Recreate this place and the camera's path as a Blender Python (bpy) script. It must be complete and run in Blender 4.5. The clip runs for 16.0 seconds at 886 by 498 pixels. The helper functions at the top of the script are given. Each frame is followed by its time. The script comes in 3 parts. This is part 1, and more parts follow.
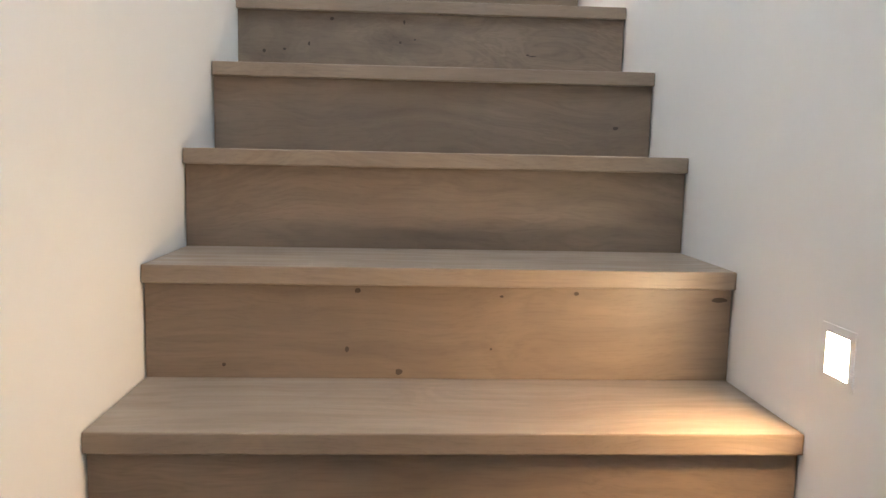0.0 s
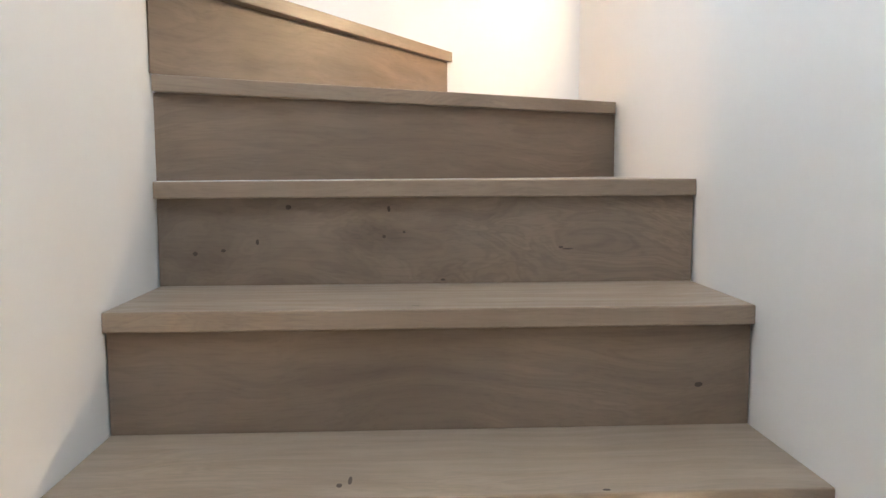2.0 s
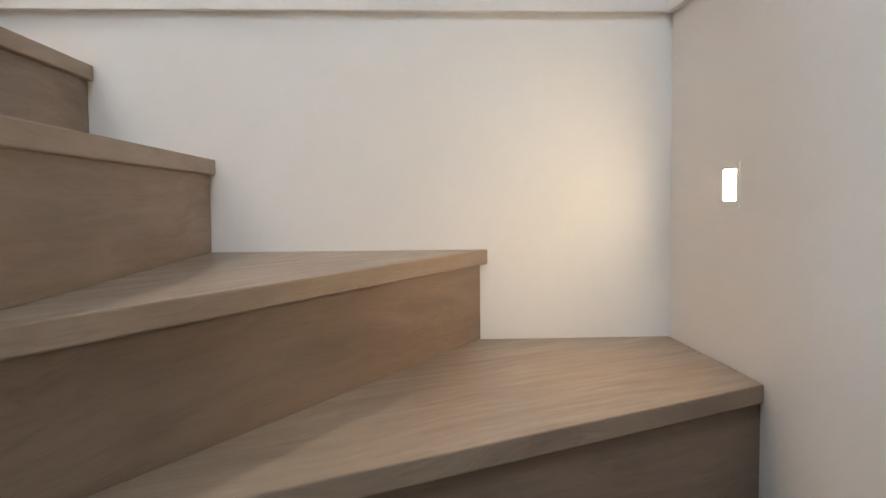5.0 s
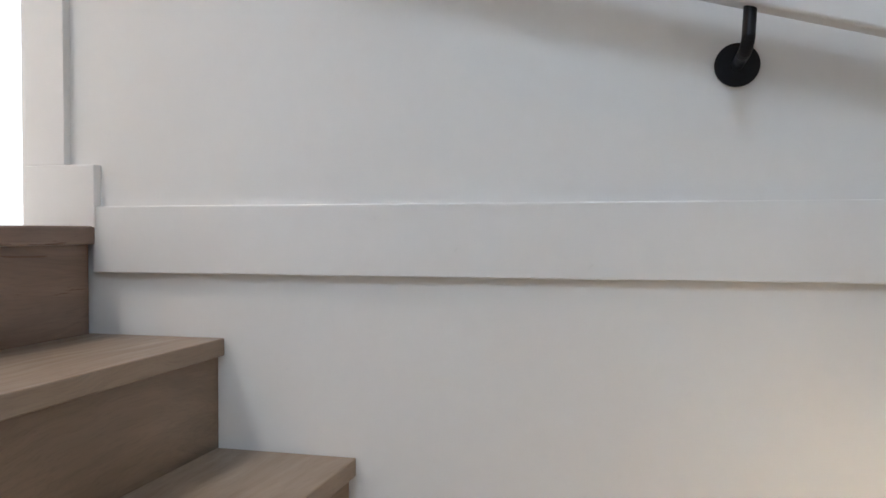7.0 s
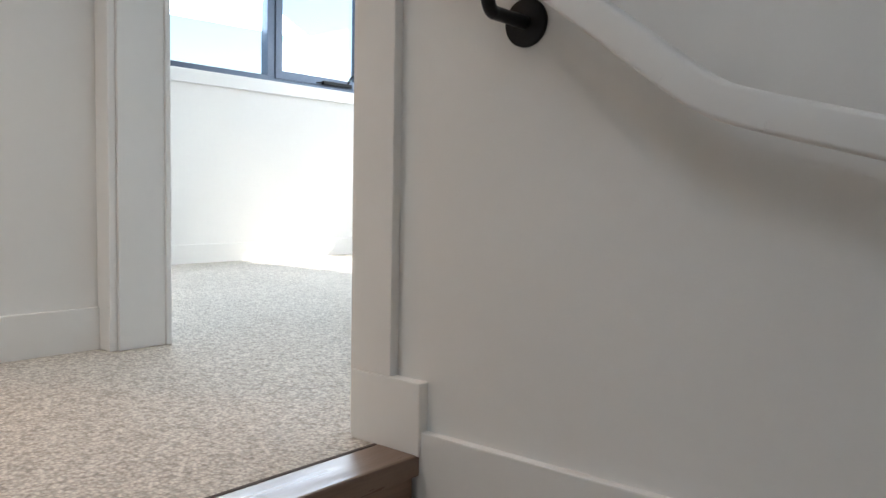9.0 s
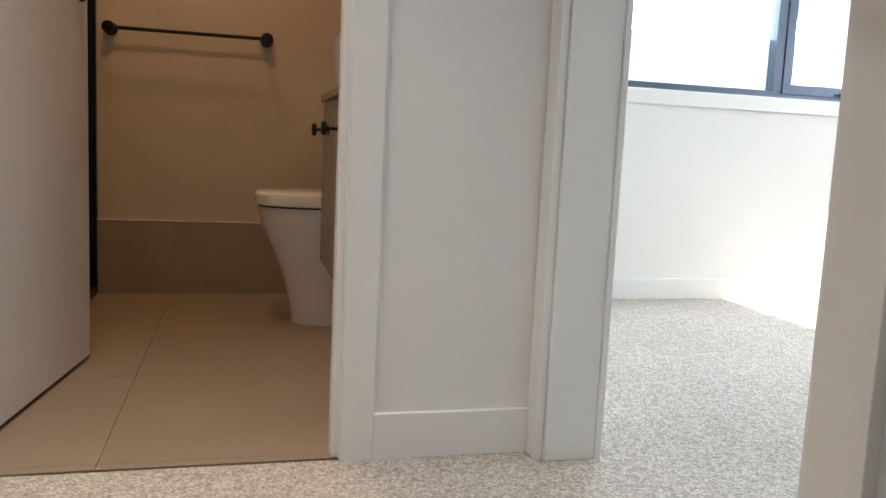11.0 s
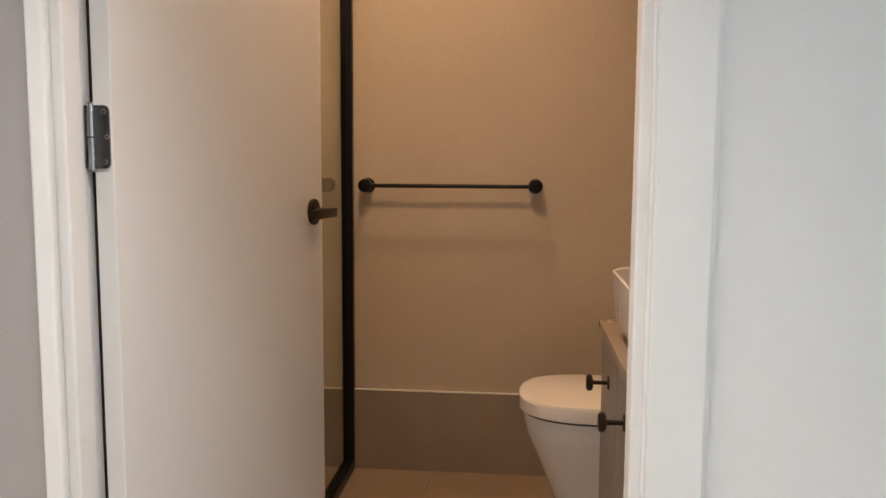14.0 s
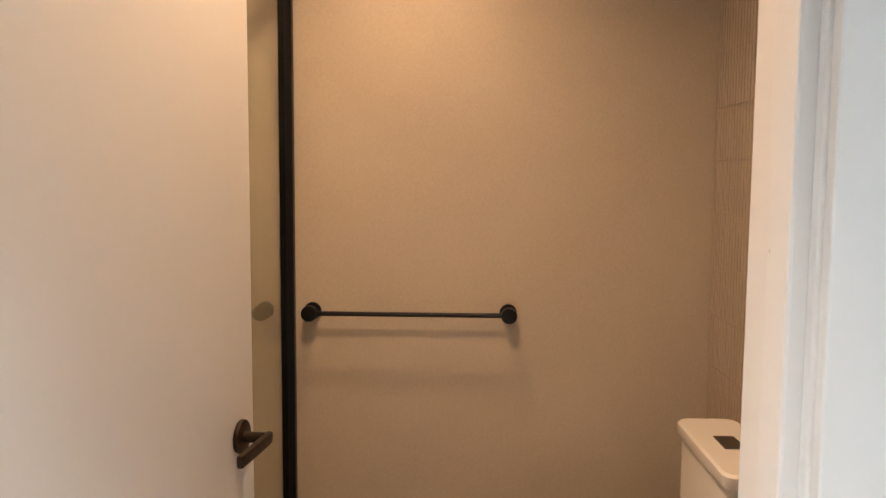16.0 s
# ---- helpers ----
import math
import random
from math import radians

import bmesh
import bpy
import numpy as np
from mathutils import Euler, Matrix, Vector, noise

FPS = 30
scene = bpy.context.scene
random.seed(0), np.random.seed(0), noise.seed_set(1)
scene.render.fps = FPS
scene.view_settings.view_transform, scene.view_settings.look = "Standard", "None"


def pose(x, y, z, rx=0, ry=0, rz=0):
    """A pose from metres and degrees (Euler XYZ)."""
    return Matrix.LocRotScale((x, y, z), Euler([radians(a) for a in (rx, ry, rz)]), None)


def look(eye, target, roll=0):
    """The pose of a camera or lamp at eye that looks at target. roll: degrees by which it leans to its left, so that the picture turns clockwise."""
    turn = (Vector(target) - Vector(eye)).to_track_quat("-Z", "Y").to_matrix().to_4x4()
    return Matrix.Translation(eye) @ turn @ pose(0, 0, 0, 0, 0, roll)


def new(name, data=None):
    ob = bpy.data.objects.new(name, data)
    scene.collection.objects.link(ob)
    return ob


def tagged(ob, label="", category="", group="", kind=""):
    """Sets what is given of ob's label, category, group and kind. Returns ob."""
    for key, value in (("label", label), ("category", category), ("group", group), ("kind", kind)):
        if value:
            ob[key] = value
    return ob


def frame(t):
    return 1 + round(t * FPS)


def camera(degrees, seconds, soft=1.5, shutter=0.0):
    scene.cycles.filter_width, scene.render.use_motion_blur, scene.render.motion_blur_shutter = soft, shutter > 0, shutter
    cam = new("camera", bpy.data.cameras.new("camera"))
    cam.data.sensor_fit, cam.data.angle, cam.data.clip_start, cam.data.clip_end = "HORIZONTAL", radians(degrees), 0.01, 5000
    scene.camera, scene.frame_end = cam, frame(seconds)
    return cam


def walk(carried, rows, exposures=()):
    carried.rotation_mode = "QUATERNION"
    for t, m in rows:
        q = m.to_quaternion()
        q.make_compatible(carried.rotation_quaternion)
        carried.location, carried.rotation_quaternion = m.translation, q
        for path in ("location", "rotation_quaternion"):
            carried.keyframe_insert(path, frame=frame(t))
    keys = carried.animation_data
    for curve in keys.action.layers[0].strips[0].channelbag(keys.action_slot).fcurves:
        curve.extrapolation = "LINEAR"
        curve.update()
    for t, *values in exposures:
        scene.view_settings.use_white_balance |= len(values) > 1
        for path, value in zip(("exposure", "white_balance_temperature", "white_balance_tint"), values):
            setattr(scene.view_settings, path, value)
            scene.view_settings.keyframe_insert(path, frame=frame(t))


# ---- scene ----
cam = camera(58.5, 16.0)
EXPOSURES = [(0, 3.8, 6350, 10), (1.5, 3.8, 6130, 10), (2.5, 3.6, 6700, 10), (3.4, 3.35, 6750, 10), (4.2, 2.95, 6550, 10), (6.5, 2.5, 6120, 10), (7, 2.35, 6000, 10), (8.5, 1.65, 6450, 10), (9, 1.42, 6450, 10), (10, 1.25, 6600, 11), (12.5, 1.85, 6700, 11), (14, 2.1, 6400, 11), (16, 2.35, 6350, 10)]
PATH = [
    (0, (0.399, -0.978, 1.251), (0.503, 1.006, 1.022), 1.2),
    (0.5, (0.457, -0.808, 1.292), (0.567, 1.179, 1.092), 1.0),
    (1, (0.489, -0.672, 1.437), (0.576, 1.317, 1.243), 0.9),
    (1.5, (0.459, -0.521, 1.492), (0.525, 1.468, 1.291), 0.7),
    (2, (0.431, -0.4, 1.631), (0.517, 1.59, 1.441), -0.3),
    (2.5, (0.439, -0.255, 1.679), (0.558, 1.732, 1.49), -0.2),
    (3, (0.438, -0.133, 1.8), (0.549, 1.856, 1.624), 1.2),
    (3.5, (0.398, 0.018, 1.869), (0.491, 2.01, 1.714), 0.8),
    (4, (0.372, 0.122, 1.997), (0.495, 2.114, 1.865), 0.1),
    (4.2, (0.373, 0.172, 2.008), (0.509, 2.163, 1.878), 0.1),
    (6.3, (0.429, 0.639, 2.334), (0.296, 2.633, 2.277), -0.2),
    (6.5, (0.433, 0.681, 2.38), (0.23, 2.671, 2.347), 0.3),
    (7, (0.461, 0.769, 2.512), (-0.024, 2.709, 2.469), -0.0),
    (7.5, (0.378, 0.869, 2.623), (-0.251, 2.768, 2.583), -1.0),
    (8, (0.373, 0.95, 2.702), (-0.379, 2.802, 2.638), -1.7),
    (8.5, (0.339, 1.027, 2.824), (-0.596, 2.792, 2.723), 0.2),
    (9, (0.294, 1.097, 2.89), (-0.987, 2.626, 2.75), 1.1),
    (9.5, (0.206, 1.195, 2.964), (-1.332, 2.461, 2.781), 2.6),
    (10, (0.164, 1.244, 3.07), (-1.568, 2.215, 2.828), 2.5),
    (10.2, (0.155, 1.268, 3.083), (-1.628, 2.137, 2.83), 2.9),
    (12.3, (-0.148, 1.433, 3.376), (-2.139, 1.541, 3.215), -0.1),
    (12.5, (-0.192, 1.43, 3.411), (-2.184, 1.511, 3.257), -0.3),
    (13, (-0.285, 1.439, 3.462), (-2.279, 1.44, 3.308), -0.4),
    (13.5, (-0.426, 1.449, 3.553), (-2.416, 1.322, 3.403), 0.2),
    (14, (-0.509, 1.411, 3.627), (-2.489, 1.215, 3.422), 0.3),
    (14.5, (-0.648, 1.312, 3.726), (-2.631, 1.165, 3.515), 0),
    (15, (-0.723, 1.305, 3.801), (-2.713, 1.255, 3.601), -0.5),
    (15.5, (-0.87, 1.317, 3.856), (-2.861, 1.281, 3.668), -0.3),
    (16, (-0.933, 1.329, 3.97), (-2.924, 1.271, 3.788), 0.4),
]
walk(cam, [(t, look(eye, target, roll)) for t, eye, target, roll in PATH], EXPOSURES)

L = 2.52          # landing level
CEIL = 4.92
RISE = 0.18

# ---- world, sun, large lights ----
world = bpy.data.worlds.new("world")
scene.world = world
world.use_nodes = True
wn = world.node_tree
sky = wn.nodes.new("ShaderNodeTexSky")
sky.sky_type = "NISHITA"
sky.sun_disc = False
SUN_WAY = Vector((-0.57, -1.0, -0.79)).normalized()
sky.sun_elevation = math.asin(-SUN_WAY.z)
sky.sun_rotation = math.atan2(-SUN_WAY.x, -SUN_WAY.y)
wn.links.new(sky.outputs[0], wn.nodes["Background"].inputs[0])
wn.nodes["Background"].inputs[1].default_value = 0.15


def lamp(name, kind, m, energy, color, **more):
    data = bpy.data.lights.new(name, kind)
    data.energy, data.color = energy, color
    if kind == "AREA":
        data.shape = "RECTANGLE"
        data.size, data.size_y = more["size"]
        data.spread = more.get("spread", math.pi)
    if kind == "SUN":
        data.angle = radians(0.5)
    if kind == "SPOT":
        data.spot_size, data.spot_blend = more["cone"], more.get("blend", 1.0)
        data.shadow_soft_size = more.get("soft", 0.03)
    if kind == "POINT":
        data.shadow_soft_size = more.get("soft", 0.05)
    ob = new(name, data)
    ob.matrix_world = m
    return ob


WARM = (1.0, 0.60, 0.29)
COOL = (0.74, 0.86, 1.0)
lamp("sun", "SUN", look((5.7, 10, 10.4), (0, 0, 2.5)), 5.0, (1.0, 0.95, 0.87))
lamp("window_light_west", "AREA", look((-3.2, 3.6, 4.15), (0, 3.3, 3.5)), 19, COOL, size=(1.85, 0.82))
lamp("window_light_north", "AREA", look((-1.6, 5.62, 3.95), (-1.4, 2, 3.2)), 12, COOL, size=(1.5, 0.5))
# Cool fill added over the stairs; no such source is seen or known.
lamp("stair_fill_light", "AREA", look((0.42, -0.45, 4.93), (0.42, -0.44, 0)), 5.0, COOL, size=(0.6, 1.2))
lamp("step_light_beam", "AREA", look((0.924, -0.060, 1.02), (0.0, 0.03, 0.55)), 0.135, WARM, size=(0.045, 0.05), spread=2.5)
lamp("step_light_beam", "AREA", look((0.924, 1.640, 2.10), (0.0, 1.60, 1.72)), 0.050, WARM, size=(0.045, 0.05), spread=2.1)
lamp("downlight_beam", "SPOT", look((-2.10, 1.15, 4.90), (-2.10, 1.16, 0)), 12.0, (1.0, 0.61, 0.335), cone=radians(160), soft=0.035)
lamp("downlight_beam", "SPOT", look((-2.88, 1.15, 4.90), (-2.88, 1.16, 0)), 6.8, (1.0, 0.61, 0.335), cone=radians(160), soft=0.035)
# Unseen fill spot, added to brighten the landing and the door.
lamp("landing_fill_beam", "SPOT", look((-1.08, 1.14, 4.90), (-1.12, 1.16, 0)), 62, (1.0, 0.93, 0.86), cone=radians(80), soft=0.30)


# ---- materials ----
class Nodes:
    def __init__(self, name, rough=0.5, metal=0.0):
        self.mat = bpy.data.materials.new(name)
        self.mat.use_nodes = True
        self.t = self.mat.node_tree
        self.b = self.t.nodes["Principled BSDF"]
        self.b.inputs["Roughness"].default_value = rough
        self.b.inputs["Metallic"].default_value = metal
        self.co = self.t.nodes.new("ShaderNodeTexCoord").outputs["Object"]

    def link(self, a, b):
        self.t.links.new(a, b)

    def mapped(self, scale, shift=None):
        m = self.t.nodes.new("ShaderNodeMapping")
        m.inputs["Scale"].default_value = scale
        self.link(self.co, m.inputs["Vector"])
        if shift:
            info = self.t.nodes.new("ShaderNodeObjectInfo")
            mul = self.t.nodes.new("ShaderNodeVectorMath")
            mul.operation = "SCALE"
            mul.inputs[0].default_value = shift
            self.link(info.outputs["Random"], mul.inputs["Scale"])
            self.link(mul.outputs[0], m.inputs["Location"])
        return m.outputs[0]

    def noise(self, vec, scale, detail=3, rough=0.5, dist=0.0):
        n = self.t.nodes.new("ShaderNodeTexNoise")
        n.inputs["Scale"].default_value, n.inputs["Detail"].default_value = scale, detail
        n.inputs["Roughness"].default_value, n.inputs["Distortion"].default_value = rough, dist
        self.link(vec, n.inputs["Vector"])
        return n.outputs["Fac"]

    def voronoi(self, vec, scale, feature="F1", rand=1.0):
        n = self.t.nodes.new("ShaderNodeTexVoronoi")
        n.feature = feature
        n.inputs["Scale"].default_value, n.inputs["Randomness"].default_value = scale, rand
        self.link(vec, n.inputs["Vector"])
        return n.outputs["Distance"]

    def ramp(self, fac, stops):
        r = self.t.nodes.new("ShaderNodeValToRGB")
        els = r.color_ramp.elements
        while len(els) < len(stops):
            els.new(0.5)
        for e, (p, c) in zip(els, stops):
            e.position, e.color = p, (c, c, c, 1) if isinstance(c, (int, float)) else (*c, 1)
        self.link(fac, r.inputs[0])
        return r.outputs[0]

    def mix(self, kind, fac, a, b):
        m = self.t.nodes.new("ShaderNodeMix")
        m.data_type, m.blend_type = "RGBA", kind
        for socket, v in ((m.inputs[0], fac), (m.inputs[6], a), (m.inputs[7], b)):
            if isinstance(v, (int, float)):
                socket.default_value = v
            elif isinstance(v, tuple):
                socket.default_value = (*v, 1)
            else:
                self.link(v, socket)
        return m.outputs[2]

    def color(self, out):
        if isinstance(out, tuple):
            self.b.inputs["Base Color"].default_value = (*out, 1)
        else:
            self.link(out, self.b.inputs["Base Color"])

    def rough(self, out):
        self.link(out, self.b.inputs["Roughness"])

    def bump(self, height, strength, distance):
        n = self.t.nodes.new("ShaderNodeBump")
        n.inputs["Strength"].default_value, n.inputs["Distance"].default_value = strength, distance
        self.link(height, n.inputs["Height"])
        self.link(n.outputs[0], self.b.inputs["Normal"])


def paint(name, color, rough=0.55, relief=0.25, grain=260):
    n = Nodes(name, rough)
    big = n.noise(n.co, 1.7, 3)
    fine = n.noise(n.co, 40, 4, 0.6)
    c = n.mix("MULTIPLY", 1.0, color, n.ramp(big, [(0.3, 0.965), (0.75, 1.0)]))
    n.color(n.mix("MULTIPLY", 1.0, c, n.ramp(fine, [(0.3, 0.985), (0.7, 1.0)])))
    n.bump(n.noise(n.co, grain, 3, 0.6), relief, 0.0006)
    n.rough(n.ramp(fine, [(0.2, rough - 0.06), (0.8, rough + 0.06)]))
    return n.mat


def timber(name, light, dark, rough=0.42, swirl=0.0):
    n = Nodes(name, rough)
    v = n.mapped((1, 1, 1), (7.3, 3.1, 5.7))
    bent = n.noise(v, 2.6, 2, 0.5)
    shifted = n.t.nodes.new("ShaderNodeVectorMath")
    shifted.operation = "MULTIPLY_ADD"
    comb = n.t.nodes.new("ShaderNodeCombineXYZ")
    n.link(bent, comb.inputs[1])
    n.link(bent, comb.inputs[2])
    n.link(comb.outputs[0], shifted.inputs[0])
    shifted.inputs[1].default_value = (0, 0.09, 0.09)
    n.link(v, shifted.inputs[2])
    flow = shifted.outputs[0]

    def stretched(vec, s):
        m = n.t.nodes.new("ShaderNodeMapping")
        m.inputs["Scale"].default_value = s
        n.link(vec, m.inputs["Vector"])
        return m.outputs[0]
    grain = n.noise(stretched(flow, (2.2, 34, 34)), 1.6, 5, 0.55)
    pores = n.noise(stretched(flow, (9, 240, 240)), 1.5, 3, 0.7)
    rings = n.noise(stretched(flow, (1.3 + 3 * swirl, 9 - 2 * swirl, 9 - 2 * swirl)), 1.3, 3, 0.55, 1.8 + 2 * swirl)
    figure = n.t.nodes.new("ShaderNodeMath")
    figure.operation = "PINGPONG"
    figure.inputs[1].default_value = 0.05
    n.link(rings, figure.inputs[0])
    lines = n.ramp(figure.outputs[0], [(0.0, 0.0), (0.05, 1.0)])
    patch = n.noise(v, 3.2, 3)
    base = n.mix("MIX", n.ramp(rings, [(0.30, 0.0), (0.70, 1.0)]), dark, light)
    base = n.mix("MULTIPLY", 0.42, base, n.ramp(grain, [(0.3, 0.80), (0.65, 1.0)]))
    base = n.mix("MULTIPLY", n.ramp(patch, [(0.45 - 0.2 * swirl, 0.05 + 0.25 * swirl), (0.62 - 0.1 * swirl, 0.38 + 0.5 * swirl)]), base, n.ramp(lines, [(0.0, 0.70), (0.7, 1.0)]))
    base = n.mix("MULTIPLY", 0.4, base, n.ramp(pores, [(0.35, 0.72), (0.5, 1.0)]))
    base = n.mix("MULTIPLY", 1.0, base, n.ramp(patch, [(0.3, 0.86), (0.7, 1.05)]))
    kn = n.voronoi(stretched(v, (3.2, 7.0, 7.0)), 1.0)
    base = n.mix("MULTIPLY", 0.35, base, n.ramp(kn, [(0.06, 0.45 - 0.3 * swirl), (0.20 + 0.15 * swirl, 1.0)]))
    n.color(base)
    n.rough(n.ramp(grain, [(0.3, rough + 0.10), (0.7, rough - 0.04)]))
    n.bump(grain, 0.08, 0.0005)
    return n.mat


def metal(name, color, rough=0.35, metallic=1.0):
    n = Nodes(name, rough, metallic)
    f = n.noise(n.co, 90, 3)
    n.color(n.mix("MULTIPLY", 1.0, color, n.ramp(f, [(0.3, 0.85), (0.7, 1.0)])))
    n.rough(n.ramp(f, [(0.3, rough - 0.05), (0.7, rough + 0.08)]))
    return n.mat


def carpet_material():
    n = Nodes("loop_pile_carpet", 0.95)
    v = n.mapped((1, 1, 1))
    loops = n.voronoi(v, 165)
    tuft = n.noise(v, 80, 4, 0.72)
    wide = n.noise(v, 2.2, 3)
    c = n.mix("MIX", n.ramp(tuft, [(0.38, 0.0), (0.60, 1.0)]), (0.50, 0.445, 0.385), (0.80, 0.74, 0.66))
    # Gaps between loops are darkened, painting in the shade of the pile.
    c = n.mix("MULTIPLY", 0.8, c, n.ramp(loops, [(0.25, 1.0), (0.75, 0.52)]))
    n.color(n.mix("MULTIPLY", 1.0, c, n.ramp(wide, [(0.3, 0.9), (0.7, 1.0)])))
    h = n.mix("MIX", 0.5, n.ramp(loops, [(0.0, 1.0), (0.9, 0.0)]), tuft)
    n.bump(h, 1.0, 0.006)
    return n.mat


def stone(name, a, b, rough=0.4, scale=6.0):
    n = Nodes(name, rough)
    v = n.mapped((1, 1, 1), (3, 5, 7))
    cloud = n.noise(v, scale, 5, 0.6)
    speck = n.noise(v, 120, 3, 0.7)
    c = n.mix("MIX", n.ramp(cloud, [(0.35, 0.0), (0.68, 1.0)]), a, b)
    n.color(n.mix("MULTIPLY", 0.6, c, n.ramp(speck, [(0.3, 0.85), (0.6, 1.0)])))
    n.rough(n.ramp(cloud, [(0.3, rough - 0.05), (0.7, rough + 0.08)]))
    n.bump(speck, 0.08, 0.0004)
    return n.mat


def glass_material(name, tint):
    n = Nodes(name, 0.02)
    n.color(tint)
    n.b.inputs["Transmission Weight"].default_value = 1.0
    n.b.inputs["IOR"].default_value = 1.45
    return n.mat


def glow(name, color, strength):
    n = Nodes(name, 0.5)
    n.color((0.8, 0.8, 0.8))
    n.b.inputs["Emission Color"].default_value = (*color, 1)
    n.b.inputs["Emission Strength"].default_value = strength
    return n.mat


WALL = paint("wall_paint", (0.80, 0.79, 0.768))
CEILING = paint("ceiling_paint", (0.82, 0.82, 0.80), 0.7)
TRIM = paint("trim_enamel", (0.82, 0.81, 0.79), 0.32, 0.12, 90)
DOOR = paint("door_enamel", (0.80, 0.79, 0.77), 0.36, 0.12, 120)
RAIL = paint("rail_enamel", (0.80, 0.79, 0.77), 0.33, 0.12, 120)
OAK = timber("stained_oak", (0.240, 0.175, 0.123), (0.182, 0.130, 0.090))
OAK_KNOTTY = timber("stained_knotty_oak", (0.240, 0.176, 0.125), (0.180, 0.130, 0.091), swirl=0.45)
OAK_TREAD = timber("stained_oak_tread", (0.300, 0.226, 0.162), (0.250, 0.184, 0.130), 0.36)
OAK_DARK = timber("stained_oak_nosing", (0.27, 0.188, 0.14), (0.20, 0.132, 0.096), 0.30)
CARPET = carpet_material()
BACKING = paint("carpet_binding", (0.08, 0.06, 0.05), 0.9)
FLOOR_TILE = stone("floor_tile", (0.29, 0.225, 0.165), (0.33, 0.26, 0.195), 0.33, 4)
WALL_TILE = stone("wall_tile", (0.52, 0.445, 0.355), (0.55, 0.475, 0.38), 0.38, 3)
BAND_TILE = stone("band_tile", (0.30, 0.245, 0.20), (0.34, 0.28, 0.225), 0.4, 5)
FINGER_TILE = stone("finger_tile", (0.43, 0.36, 0.28), (0.46, 0.385, 0.30), 0.35, 3)
# Grout colour, taken down to near black for the shade in the grooves.
FINGER_GROUT_SHADE = stone("finger_grout_shade", (0.055, 0.042, 0.030), (0.075, 0.058, 0.042), 0.85, 30)
GROUT = stone("grout", (0.30, 0.26, 0.22), (0.36, 0.31, 0.26), 0.85, 30)
CERAMIC = paint("white_ceramic", (0.83, 0.82, 0.80), 0.08, 0.02, 30)
BLACK = metal("black_satin_metal", (0.012, 0.012, 0.014), 0.38, 0.6)
BRONZE = metal("dark_bronze_metal", (0.035, 0.025, 0.018), 0.4, 0.8)
# Darker than the polished steel: a dim room's reflection put into the colour.
HINGE_REFLECTION = metal("hinge_dark_reflection", (0.20, 0.20, 0.20), 0.14)
CHROME = metal("polished_steel", (0.55, 0.54, 0.53), 0.09)
# Near black, for the shade in the gap beside the door leaf.
GAP_SHADE = paint("gap_shade_black", (0.015, 0.015, 0.015), 0.7)
STEEL_DARK = metal("dark_screw_recess", (0.03, 0.03, 0.03), 0.5)
ALU = metal("window_aluminium", (0.10, 0.125, 0.17), 0.4, 0.5)
CABINET = paint("cabinet_laminate", (0.24, 0.21, 0.18), 0.4, 0.15, 100)
WORKTOP = stone("worktop_stone", (0.28, 0.225, 0.165), (0.31, 0.25, 0.19), 0.3, 4)
GLASS = glass_material("clear_glass", (0.93, 0.97, 0.94))
SMOKE = glass_material("grey_glass", (0.72, 0.76, 0.70))
LIT = glow("lit_diffuser", (1.0, 0.74, 0.45), 25)
PLATE = paint("light_plate", (0.78, 0.77, 0.75), 0.4)
BUTTON = metal("flush_plate_steel", (0.18, 0.17, 0.16), 0.35)
GROUND = stone("ground_paving", (0.28, 0.27, 0.25), (0.33, 0.32, 0.30), 0.8, 1)
SCREEN = metal("fence_metal", (0.16, 0.18, 0.21), 0.5, 0.4)
CONCRETE = stone("lower_floor_tile", (0.35, 0.32, 0.28), (0.40, 0.36, 0.32), 0.5, 2)


# Wall tone with the shade beside the casing put into the colour.
WALL_SHADE = paint("wall_shade_tone", (0.40, 0.37, 0.36), 0.5)


# ---- mesh helpers ----
def box(bm, x0, x1, y0, y1, z0, z1, bevel=0.0):
    made = bmesh.ops.create_cube(bm, size=1.0, matrix=Matrix.Translation(((x0 + x1) / 2, (y0 + y1) / 2, (z0 + z1) / 2))
                                 @ Matrix.Diagonal((x1 - x0, y1 - y0, z1 - z0, 1)))
    if bevel:
        edges = {e for v in made["verts"] for e in v.link_edges}
        bmesh.ops.bevel(bm, geom=list(edges), offset=bevel, segments=2, affect="EDGES", profile=0.6)
    return bm


def boxed(*dims, bevel=0.0):
    return box(bmesh.new(), *dims, bevel=bevel)


def prism(points, z0, z1, bevel=0.0):
    bm = bmesh.new()
    face = bm.faces.new([bm.verts.new((x, y, z0)) for x, y in points])
    up = bmesh.ops.extrude_face_region(bm, geom=[face])
    bmesh.ops.translate(bm, verts=[v for v in up["geom"] if isinstance(v, bmesh.types.BMVert)], vec=(0, 0, z1 - z0))
    bmesh.ops.recalc_face_normals(bm, faces=bm.faces)
    if bevel:
        bmesh.ops.bevel(bm, geom=list(bm.edges), offset=bevel, segments=2, affect="EDGES", profile=0.6)
    return bm


def rod(bm, a, b, r0, r1=None, sides=20, caps=True):
    a, b = Vector(a), Vector(b)
    turn = (b - a).to_track_quat("Z", "Y").to_matrix().to_4x4()
    bmesh.ops.create_cone(bm, cap_ends=caps, segments=sides, radius1=r0, radius2=r0 if r1 is None else r1, depth=(b - a).length,
                          matrix=Matrix.Translation((a + b) / 2) @ turn)
    return bm


